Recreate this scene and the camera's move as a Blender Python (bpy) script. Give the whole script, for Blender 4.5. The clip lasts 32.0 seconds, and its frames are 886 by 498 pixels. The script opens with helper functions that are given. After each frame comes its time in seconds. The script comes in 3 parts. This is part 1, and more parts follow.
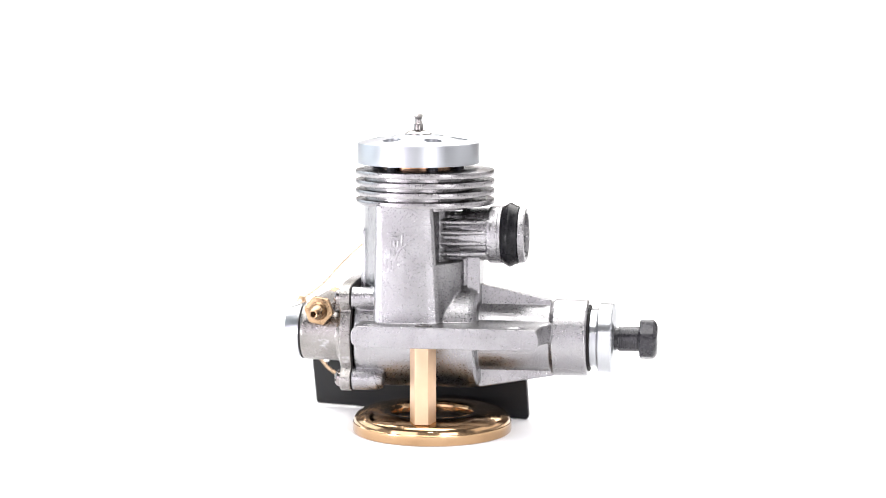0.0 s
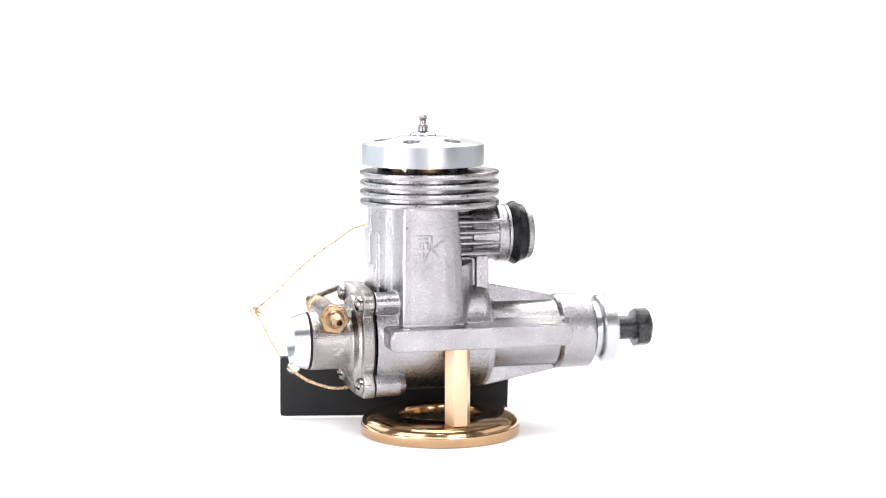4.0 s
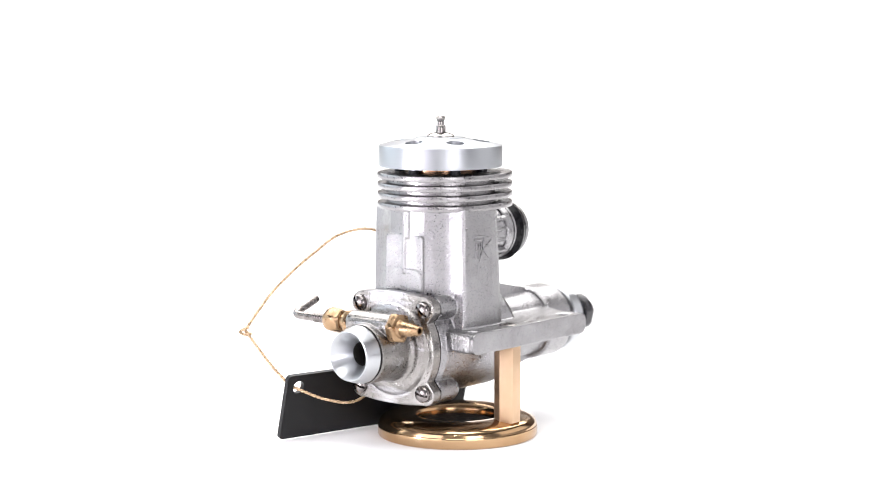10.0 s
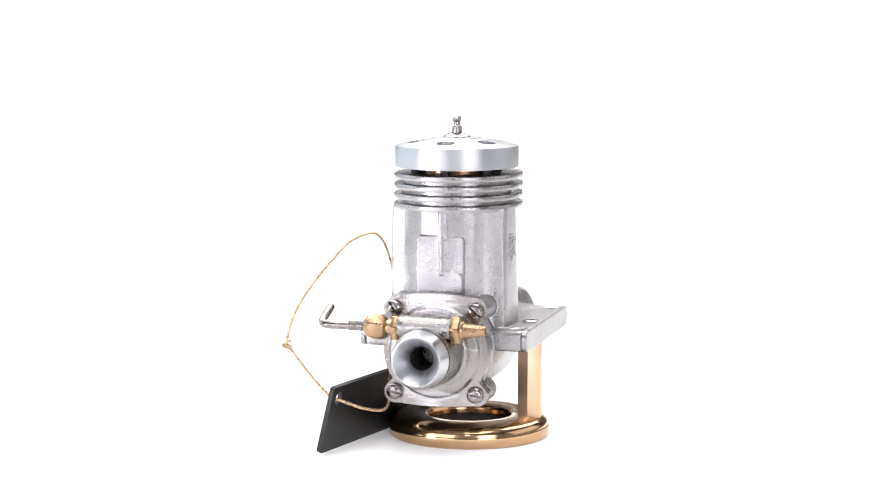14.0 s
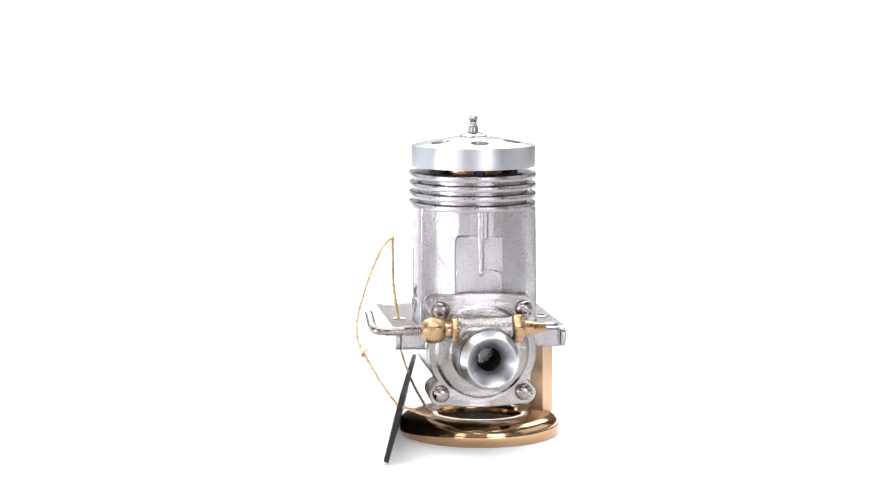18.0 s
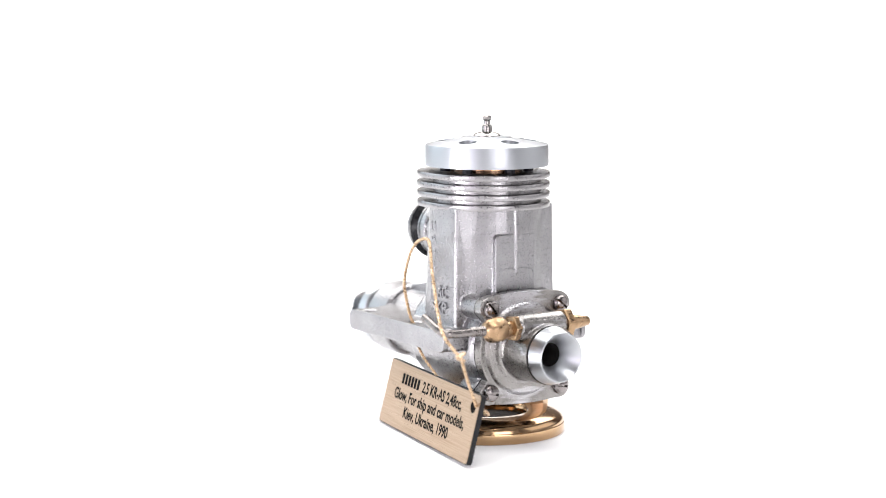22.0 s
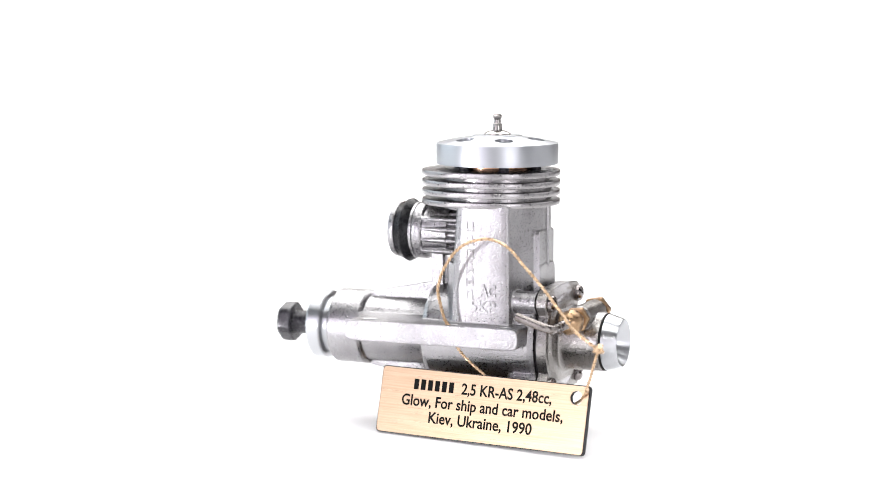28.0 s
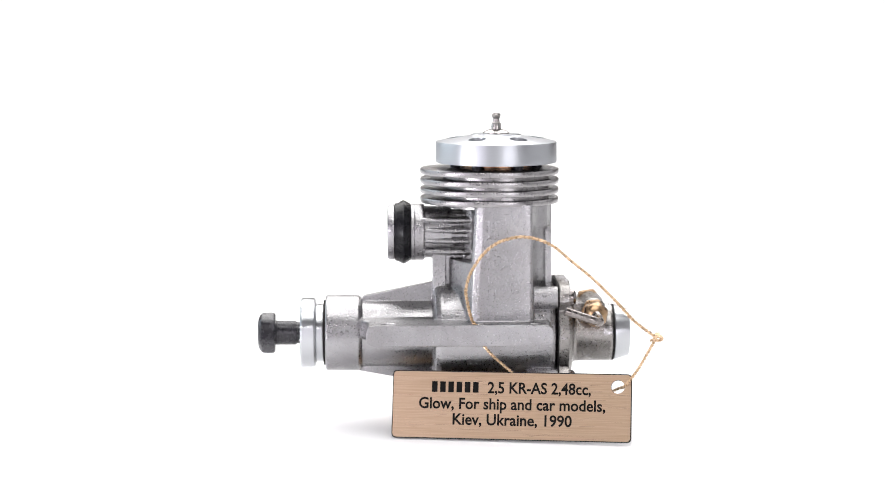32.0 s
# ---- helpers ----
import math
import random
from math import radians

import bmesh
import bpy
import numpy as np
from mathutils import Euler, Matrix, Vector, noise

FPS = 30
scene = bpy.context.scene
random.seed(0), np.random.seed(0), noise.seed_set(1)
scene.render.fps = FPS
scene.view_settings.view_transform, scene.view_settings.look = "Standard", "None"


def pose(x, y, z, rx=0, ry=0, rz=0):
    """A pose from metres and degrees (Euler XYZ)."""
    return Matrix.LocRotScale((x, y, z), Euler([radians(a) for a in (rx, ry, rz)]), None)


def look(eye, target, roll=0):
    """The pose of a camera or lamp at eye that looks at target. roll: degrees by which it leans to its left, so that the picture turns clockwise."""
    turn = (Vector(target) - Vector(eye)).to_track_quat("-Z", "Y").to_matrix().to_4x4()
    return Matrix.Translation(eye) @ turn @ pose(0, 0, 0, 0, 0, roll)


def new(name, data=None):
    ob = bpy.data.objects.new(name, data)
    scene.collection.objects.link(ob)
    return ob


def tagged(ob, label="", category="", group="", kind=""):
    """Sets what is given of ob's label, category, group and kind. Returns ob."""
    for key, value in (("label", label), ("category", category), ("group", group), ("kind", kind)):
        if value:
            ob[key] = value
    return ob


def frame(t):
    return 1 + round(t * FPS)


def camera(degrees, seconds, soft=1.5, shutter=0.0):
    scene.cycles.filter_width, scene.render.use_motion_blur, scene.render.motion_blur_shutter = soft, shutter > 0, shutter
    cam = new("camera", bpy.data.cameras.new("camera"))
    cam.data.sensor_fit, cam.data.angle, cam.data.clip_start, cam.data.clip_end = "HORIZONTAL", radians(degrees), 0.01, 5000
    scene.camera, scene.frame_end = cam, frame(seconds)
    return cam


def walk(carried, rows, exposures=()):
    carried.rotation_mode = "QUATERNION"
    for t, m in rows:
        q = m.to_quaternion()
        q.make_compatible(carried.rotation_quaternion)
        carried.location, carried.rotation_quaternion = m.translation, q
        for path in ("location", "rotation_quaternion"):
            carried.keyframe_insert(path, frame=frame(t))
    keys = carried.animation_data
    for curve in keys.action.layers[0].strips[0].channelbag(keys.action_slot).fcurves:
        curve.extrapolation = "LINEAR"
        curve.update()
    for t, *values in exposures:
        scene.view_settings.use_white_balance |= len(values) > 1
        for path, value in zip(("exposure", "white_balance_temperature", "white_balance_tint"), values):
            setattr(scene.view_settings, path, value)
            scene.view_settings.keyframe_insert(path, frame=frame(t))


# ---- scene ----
cam = camera(23.3, 32.0, soft=0.9)
EYE = Vector((0.0, -0.560, 0.11666))
AIM = EYE + Vector((math.sin(radians(-0.401)) * math.cos(radians(7.02)), math.cos(radians(7.02)), -math.sin(radians(7.02))))
walk(cam, [(0, look(EYE, AIM)), (32, look(EYE, AIM))], [(0, 0.14), (4, 0.09), (11, -0.04), (20, -0.08), (25, -0.11), (28, -0.22), (30, -0.36), (31, -0.37), (32, -0.37)])

cam.data.dof.use_dof, cam.data.dof.focus_distance, cam.data.dof.aperture_fstop = True, 0.548, 10.0

RATE = 5.953            # degrees a second of the turntable
MM = 0.001

# ---- light: white sweep, softboxes, added fill lamps, an unseen dim room ----
world = bpy.data.worlds.new("studio")
scene.world = world
world.use_nodes = True
wbg = world.node_tree.nodes["Background"]
wbg.inputs["Color"].default_value = (0.90, 0.94, 1.0, 1)
wbg.inputs["Strength"].default_value = 0.12


def softbox(name, eye, target, w, h, watts, colour=(1, 1, 1)):
    lamp = bpy.data.lights.new(name, "AREA")
    lamp.shape, lamp.size, lamp.size_y, lamp.energy, lamp.color = "RECTANGLE", w, h, watts, colour
    ob = new(name, lamp)
    ob.matrix_world = look(eye, target)
    return ob


softbox("rear_softbox", (-0.1, 0.70, 0.92), (-0.05, 0.14, 0), 1.8, 0.95, 29, (1.0, 0.99, 0.98))
# added lamp: keeps the paper in front of the engine white
softbox("overhead_fill", (-0.05, -0.36, 1.10), (-0.02, -0.30, 0), 1.0, 0.6, 10.0, (1.0, 0.99, 0.98))
softbox("window_softbox", (-0.90, 0.33, 0.33), (0, 0, 0.05), 0.95, 0.50, 3.4, (0.80, 0.92, 1.0))
softbox("front_softbox", (-0.75, -0.86, 0.27), (0, 0, 0.06), 0.80, 0.56, 4.5, (0.96, 0.89, 1.0))
softbox("camera_softbox", (0.40, -0.90, 0.14), (0, 0, 0.06), 0.42, 0.40, 3.0, (0.98, 0.95, 1.0))
# added lamp: lifts the faces that look to the right
softbox("right_fill", (0.96, 0.05, 0.42), (0, 0, 0.05), 1.1, 0.6, 2.2, (1.0, 0.98, 1.0))
# two small studio lamps: one low beside the table, one above the camera
softbox("side_lamp", (-0.76, -0.50, 0.035), (0, 0, 0.05), 0.04, 0.04, 3.2, (0.97, 0.96, 1.0))
softbox("camera_lamp", (-0.04, -0.98, 0.52), (0, 0, 0.05), 0.07, 0.07, 0.9, (1.0, 0.97, 0.96))
# added lamp: keeps the rear of the sweep white
softbox("backdrop_fill", (0.0, 0.30, 1.30), (0.0, 1.2, 0.0), 1.5, 0.4, 10, (1, 1, 1))


# ---- materials ----
def material(name):
    m = bpy.data.materials.new(name)
    m.use_nodes = True
    return m, m.node_tree.nodes, m.node_tree.links, m.node_tree.nodes["Principled BSDF"]


def noise_node(nodes, links, scale, detail=4.0, stretch=None, rough=0.55):
    tc = nodes.new("ShaderNodeTexCoord")
    n = nodes.new("ShaderNodeTexNoise")
    n.inputs["Scale"].default_value, n.inputs["Detail"].default_value, n.inputs["Roughness"].default_value = scale, detail, rough
    if stretch:
        mp = nodes.new("ShaderNodeMapping")
        mp.inputs["Scale"].default_value = stretch
        links.new(tc.outputs["Object"], mp.inputs["Vector"])
        links.new(mp.outputs["Vector"], n.inputs["Vector"])
    else:
        links.new(tc.outputs["Object"], n.inputs["Vector"])
    return n


def ramp(nodes, links, source, a, b, p0=0.35, p1=0.65):
    r = nodes.new("ShaderNodeMapRange")
    r.inputs["From Min"].default_value, r.inputs["From Max"].default_value = p0, p1
    r.inputs["To Min"].default_value, r.inputs["To Max"].default_value = a, b
    links.new(source, r.inputs["Value"])
    return r.outputs["Result"]


def mix_colour(nodes, links, fac, a, b):
    m = nodes.new("ShaderNodeMix")
    m.data_type = "RGBA"
    m.inputs["A"].default_value, m.inputs["B"].default_value = (*a, 1), (*b, 1)
    links.new(fac, m.inputs["Factor"])
    return m.outputs["Result"]


def bump(nodes, links, bsdf, source, strength, distance, chain=None):
    b = nodes.new("ShaderNodeBump")
    b.inputs["Strength"].default_value, b.inputs["Distance"].default_value = strength, distance
    links.new(source, b.inputs["Height"])
    if chain:
        links.new(chain.outputs["Normal"], b.inputs["Normal"])
    links.new(b.outputs["Normal"], bsdf.inputs["Normal"])
    return b


def metal(name, light, dark, rough, grain=900.0, stain=60.0, relief=0.0, pits=0.0, stretch=None, spread=0.1, metallic=1.0, dimples=0.0, patchy=False):
    """Metal with stains at one scale and grain at another; pits are the pores of a casting."""
    m, nodes, links, bsdf = material(name)
    n1 = noise_node(nodes, links, stain, 5)
    n2 = noise_node(nodes, links, grain, 3, stretch)
    links.new(mix_colour(nodes, links, ramp(nodes, links, n1.outputs["Fac"], 0, 1, 0.3, 0.7), light, dark), bsdf.inputs["Base Color"])
    links.new(ramp(nodes, links, n2.outputs["Fac"], rough - spread, rough + spread), bsdf.inputs["Roughness"])
    bsdf.inputs["Metallic"].default_value = metallic
    chain = None
    if relief:
        height = n2.outputs["Fac"]
        if patchy:
            # coarse grain in some places, nearly smooth in others
            n4 = noise_node(nodes, links, 130, 2)
            mul = nodes.new("ShaderNodeMath")
            mul.operation = "MULTIPLY"
            links.new(height, mul.inputs[0])
            links.new(ramp(nodes, links, n4.outputs["Fac"], 0.3, 1.0, 0.38, 0.62), mul.inputs[1])
            height = mul.outputs["Value"]
        chain = bump(nodes, links, bsdf, height, 1.0, relief)
    if dimples:
        n3 = noise_node(nodes, links, 900, 4)
        chain = bump(nodes, links, bsdf, n3.outputs["Fac"], 1.0, dimples, chain)
    if pits:
        v = nodes.new("ShaderNodeTexVoronoi")
        tc = nodes.new("ShaderNodeTexCoord")
        links.new(tc.outputs["Object"], v.inputs["Vector"])
        v.inputs["Scale"].default_value = 300
        bump(nodes, links, bsdf, ramp(nodes, links, v.outputs["Distance"], 0, 1, 0.02, 0.11), 0.8, pits, chain)
    return m


def brushed(name, light, dark, rough):
    """Metal foil with long brush lines along x and a few scratches."""
    m, nodes, links, bsdf = material(name)
    n = noise_node(nodes, links, 100, 6, (0.35, 22, 1), 0.75)
    links.new(mix_colour(nodes, links, ramp(nodes, links, n.outputs["Fac"], 0, 1, 0.36, 0.60), dark, light), bsdf.inputs["Base Color"])
    links.new(ramp(nodes, links, n.outputs["Fac"], rough + 0.1, rough - 0.08), bsdf.inputs["Roughness"])
    bsdf.inputs["Metallic"].default_value = 0.9
    bump(nodes, links, bsdf, n.outputs["Fac"], 1.0, 0.000006)
    return m


CAST = metal("cast_aluminium", (0.375, 0.37, 0.38), (0.295, 0.288, 0.295), 0.31, 2300, 110, 0.00017, 0.00012, None, 0.07, 1.0, 0.00007, True)
COVER = metal("tarnished_cast_aluminium", (0.33, 0.315, 0.305), (0.23, 0.22, 0.21), 0.30, 2300, 140, 0.00015, 0.00010, None, 0.06, 1.0, 0.00008, True)
TURNED = metal("turned_aluminium", (0.45, 0.465, 0.49), (0.42, 0.435, 0.46), 0.38, 300, 90, 0.00001, 0, (0.3, 0.3, 20), 0.014)
TURNED_X = metal("turned_aluminium_face", (0.53, 0.545, 0.565), (0.49, 0.50, 0.52), 0.31, 300, 90, 0.00004, 0, (20, 0.3, 0.3), 0.03)
FINMETAL = metal("machined_fin_aluminium", (0.365, 0.355, 0.36), (0.285, 0.275, 0.28), 0.30, 2200, 120, 0.00005, 0, None, 0.06, 1.0, 0.0, True)
STEEL = metal("screw_steel", (0.33, 0.305, 0.30), (0.20, 0.18, 0.175), 0.22, 900, 300, 0.00003)


def worn(mat, colour, scale, low, high, lips=False):
    """Bare patches over a metal; lips wears the lower lip and the top of the cover most."""
    nodes, links = mat.node_tree.nodes, mat.node_tree.links
    bsdf = nodes["Principled BSDF"]
    old = bsdf.inputs["Base Color"].links[0].from_socket
    n = noise_node(nodes, links, scale, 3, (1, 0.35, 2.0) if lips else None, 0.7)
    mask = n.outputs["Fac"]
    if lips:
        tc = nodes.new("ShaderNodeTexCoord")
        for at, reach in (((-0.0187, 0.0005, 0.0115), 0.011), ((-0.0187, 0.0005, 0.0385), 0.0085)):
            d = nodes.new("ShaderNodeVectorMath")
            d.operation = "DISTANCE"
            d.inputs[1].default_value = at
            links.new(tc.outputs["Object"], d.inputs[0])
            add = nodes.new("ShaderNodeMath")
            links.new(mask, add.inputs[0])
            links.new(ramp(nodes, links, d.outputs["Value"], 0.24, 0.0, 0.0, reach), add.inputs[1])
            mask = add.outputs["Value"]
    m = nodes.new("ShaderNodeMix")
    m.data_type = "RGBA"
    m.inputs["B"].default_value = (*colour, 1)
    links.new(old, m.inputs["A"])
    links.new(ramp(nodes, links, mask, 0, 1, low, high), m.inputs["Factor"])
    links.new(m.outputs["Result"], bsdf.inputs["Base Color"])


def turned_lines(mat, axis, amount):
    """Lathe marks: the gloss stretches across the rings that the tool has left."""
    nodes, links = mat.node_tree.nodes, mat.node_tree.links
    bsdf = nodes["Principled BSDF"]
    t = nodes.new("ShaderNodeTangent")
    t.direction_type, t.axis = "RADIAL", axis
    links.new(t.outputs["Tangent"], bsdf.inputs["Tangent"])
    bsdf.inputs["Anisotropic"].default_value, bsdf.inputs["Anisotropic Rotation"].default_value = amount, 0.25


worn(COVER, (0.50, 0.49, 0.51), 130, 0.60, 0.72, True)
worn(CAST, (0.20, 0.19, 0.185), 700, 0.69, 0.75)
turned_lines(TURNED, "Z", 0.3)
turned_lines(TURNED_X, "X", 0.75)
BRIGHT = metal("nickel_steel", (0.33, 0.315, 0.305), (0.24, 0.225, 0.215), 0.2, 900, 300, 0.00001)
NEEDLE = metal("dull_needle_steel", (0.28, 0.26, 0.25), (0.19, 0.17, 0.16), 0.27, 900, 300, 0.00002)
BRASS = metal("polished_brass", (0.55, 0.36, 0.205), (0.46, 0.29, 0.155), 0.14, 500, 80, 0.00001, 0, None, 0.04)
BRASS_SATIN = metal("satin_brass", (0.70, 0.50, 0.34), (0.62, 0.43, 0.28), 0.38, 500, 120, 0.000004, 0, (6, 6, 0.3), 0.03, 0.85)
BRASS_OLD = metal("aged_brass", (0.42, 0.285, 0.17), (0.31, 0.20, 0.115), 0.32, 900, 260, 0.00003)
COPPER = metal("copper_gasket", (0.62, 0.34, 0.20), (0.42, 0.22, 0.12), 0.3, 900, 300)
BLACKSTEEL = metal("black_oxide_steel", (0.030, 0.029, 0.034), (0.016, 0.015, 0.019), 0.26, 900, 250, 0.00004, 0, None, 0.1, 0.2)
RUBBER = metal("black_rubber", (0.010, 0.010, 0.012), (0.007, 0.007, 0.008), 0.28, 700, 150, 0.00002, 0, None, 0.05, 0.0)
RUBBER.node_tree.nodes["Principled BSDF"].inputs["Specular IOR Level"].default_value = 0.16
BRONZE = metal("oiled_bronze", (0.20, 0.125, 0.08), (0.10, 0.065, 0.045), 0.3, 900, 250, 0.00001)
# gaskets and seals; also stands in for shade in the bore and ring hole
DARK = metal("dark_gasket_and_hollow", (0.016, 0.014, 0.013), (0.010, 0.009, 0.009), 0.6, 900, 150, 0, 0, None, 0.1, 0.0)
DARK.node_tree.nodes["Principled BSDF"].inputs["Specular IOR Level"].default_value = 0.15
TAGBACK = metal("black_engraving_plastic", (0.010, 0.010, 0.011), (0.006, 0.006, 0.007), 0.42, 2500, 80, 0.00005, 0, None, 0.08, 0.0)
TAGBACK.node_tree.nodes["Principled BSDF"].inputs["Specular IOR Level"].default_value = 0.28
TAGFACE = brushed("brushed_gold_foil", (0.53, 0.385, 0.27), (0.41, 0.29, 0.19), 0.33)
INK = metal("engraved_black", (0.008, 0.0075, 0.007), (0.005, 0.005, 0.005), 0.7, 900, 200, 0, 0, None, 0.1, 0.0)
INK.node_tree.nodes["Principled BSDF"].inputs["Specular IOR Level"].default_value = 0.08
CORD = metal("gold_thread", (0.68, 0.50, 0.33), (0.44, 0.295, 0.17), 0.30, 1500, 900, 0.00003, 0, None, 0.12, 0.6)
PAPER = metal("white_sweep", (0.95, 0.95, 0.95), (0.935, 0.935, 0.935), 0.8, 300, 3, 0, 0, None, 0.05, 0.0)
WALLPAINT = metal("unseen_grey_surround", (0.50, 0.50, 0.51), (0.46, 0.46, 0.47), 0.85, 200, 2, 0, 0, None, 0.05, 0.0)

BROWNPAINT = metal("unseen_brown_wall", (0.25, 0.205, 0.175), (0.22, 0.18, 0.15), 0.85, 200, 2, 0, 0, None, 0.05, 0.0)


# ---- mesh helpers, in millimetres ----
def shade(bm, angle=32):
    bm.normal_update()
    for f in bm.faces:
        f.smooth = True
    for e in bm.edges:
        e.smooth = len(e.link_faces) == 2 and e.calc_face_angle(0) < radians(angle)


def part(name, bm, mat, parent=None, label="", angle=32):
    """Links a bmesh in millimetres as one mesh object, under its thing or part."""
    bmesh.ops.recalc_face_normals(bm, faces=bm.faces)
    shade(bm, angle)
    me = bpy.data.meshes.new(name)
    bm.to_mesh(me)
    bm.free()
    me.transform(Matrix.Diagonal((MM, MM, MM, 1)))
    me.materials.append(mat)
    ob = new(name, me)
    if parent:
        ob.parent = parent
    return tagged(ob, label)


def moved(bm, m, verts=None):
    bmesh.ops.transform(bm, matrix=m, verts=verts or bm.verts)
    return bm


def merge(*bms):
    out = bmesh.new()
    for b in bms:
        me = bpy.data.meshes.new("tmp")
        b.to_mesh(me)
        b.free()
        out.from_mesh(me)
        bpy.data.meshes.remove(me)
    return out


TO_X = Matrix.Rotation(radians(90), 4, "Y")      # local z becomes x
TO_Y = Matrix.Rotation(radians(-90), 4, "X")     # local z becomes y


def lathe(profile, seg=64, closed=False):
    """Turns (radius, height) points about z; closed joins the last to the first (a ring)."""
    bm = bmesh.new()
    rings = []
    for r, h in profile:
        if r < 1e-6:
            rings.append([bm.verts.new((0, 0, h))])
        else:
            rings.append([bm.verts.new((r * math.cos(2 * math.pi * k / seg), r * math.sin(2 * math.pi * k / seg), h)) for k in range(seg)])
    pairs = list(zip(rings, rings[1:]))
    if closed:
        pairs.append((rings[-1], rings[0]))
    for a, b in pairs:
        for k in range(seg):
            j = (k + 1) % seg
            if len(a) == 1 and len(b) == 1:
                continue
            if len(a) == 1:
                bm.faces.new((a[0], b[j], b[k]))
            elif len(b) == 1:
                bm.faces.new((a[k], a[j], b[0]))
            else:
                bm.faces.new((a[k], a[j], b[j], b[k]))
    return bm


def rod(r, z0, z1, bevel=0.3, seg=48):
    b = min(bevel, r * 0.5)
    return lathe([(0, z0), (r - b, z0), (r - b * 0.3, z0 + b * 0.3), (r, z0 + b), (r, z1 - b), (r - b * 0.3, z1 - b * 0.3), (r - b, z1), (0, z1)], seg)


def plate(outline, z0, z1, holes=(), bevel=0.0, seg=2):
    """A flat plate of that outline, with round holes (x, y, radius) through it."""
    bm = bmesh.new()
    loops = [outline] + [[(x + r * math.cos(2 * math.pi * k / 28), y + r * math.sin(2 * math.pi * k / 28)) for k in range(28)] for x, y, r in holes]
    edges = []
    for loop in loops:
        vs = [bm.verts.new((x, y, z0)) for x, y in loop]
        edges += [bm.edges.new((vs[k], vs[(k + 1) % len(vs)])) for k in range(len(vs))]
    bmesh.ops.triangle_fill(bm, use_beauty=True, edges=edges)
    top = bmesh.ops.extrude_face_region(bm, geom=bm.faces[:])
    bmesh.ops.translate(bm, verts=[v for v in top["geom"] if isinstance(v, bmesh.types.BMVert)], vec=(0, 0, z1 - z0))
    bmesh.ops.recalc_face_normals(bm, faces=bm.faces)
    if bevel:
        es = [e for e in bm.edges if len(e.link_faces) == 2 and e.calc_face_angle(0) > radians(50)]
        bmesh.ops.bevel(bm, geom=es, offset=bevel, segments=seg, affect="EDGES", profile=0.5)
    return bm


def box(x0, x1, y0, y1, z0, z1, bevel=0.0):
    return plate([(x0, y0), (x1, y0), (x1, y1), (x0, y1)], z0, z1, (), bevel)


def rounded(points, radius, steps=5):
    """Rounds the corners of an outline."""
    out, n = [], len(points)
    for k in range(n):
        p, a, b = Vector(points[k]), Vector(points[k - 1]), Vector(points[(k + 1) % n])
        u, w = (a - p).normalized(), (b - p).normalized()
        d = min(radius, (a - p).length * 0.45, (b - p).length * 0.45)
        s, e = p + u * d, p + w * d
        for i in range(steps + 1):
            t = i / steps
            out.append(tuple(s * (1 - t) ** 2 + p * 2 * t * (1 - t) + e * t * t))
    return out


def hexagon(r, turn=0.0):
    return [(r * math.cos(radians(60 * k + turn)), r * math.sin(radians(60 * k + turn))) for k in range(6)]


def smooth_path(points, steps=10):
    """Catmull-Rom through the points."""
    ps = [Vector(p) for p in points]
    ps = [ps[0] * 2 - ps[1]] + ps + [ps[-1] * 2 - ps[-2]]
    out = []
    for a, b, c, d in zip(ps, ps[1:], ps[2:], ps[3:]):
        for k in range(steps):
            t = k / steps
            out.append(0.5 * (2 * b + (c - a) * t + (2 * a - 5 * b + 4 * c - d) * t * t + (3 * b - a - 3 * c + d) * t ** 3))
    return out + [ps[-2]]


def frames_along(path):
    """Position, side and up vectors along a path, without twist."""
    out, up = [], Vector((0.3, 0.2, 1)).normalized()
    for k, p in enumerate(path):
        d = (path[min(k + 1, len(path) - 1)] - path[max(k - 1, 0)]).normalized()
        side = d.cross(up).normalized()
        up = side.cross(d).normalized()
        out.append((p, side, up, d))
    return out


def sweep(path, r, seg=12, cap=True):
    bm = bmesh.new()
    rings = []
    for p, s, u, d in frames_along(path):
        rings.append([bm.verts.new(p + (s * math.cos(2 * math.pi * k / seg) + u * math.sin(2 * math.pi * k / seg)) * r) for k in range(seg)])
    for a, b in zip(rings, rings[1:]):
        for k in range(seg):
            bm.faces.new((a[k], a[(k + 1) % seg], b[(k + 1) % seg], b[k]))
    if cap:
        bm.faces.new(rings[0][::-1])
        bm.faces.new(rings[-1])
    return bm


def fuse(ob, voxel, rounds=3):
    """Grows the pieces of a casting into one skin with small fillets."""
    m = ob.modifiers.new("fuse", "REMESH")
    m.mode, m.voxel_size, m.use_smooth_shade = "VOXEL", voxel * MM, True
    s = ob.modifiers.new("fillet", "SMOOTH")
    s.factor, s.iterations = 0.5, rounds


def thing(name, m, label, category, **more):
    ob = new(name)
    ob.empty_display_size = 0.01
    ob.matrix_world = m
    return tagged(ob, label, category, **more)


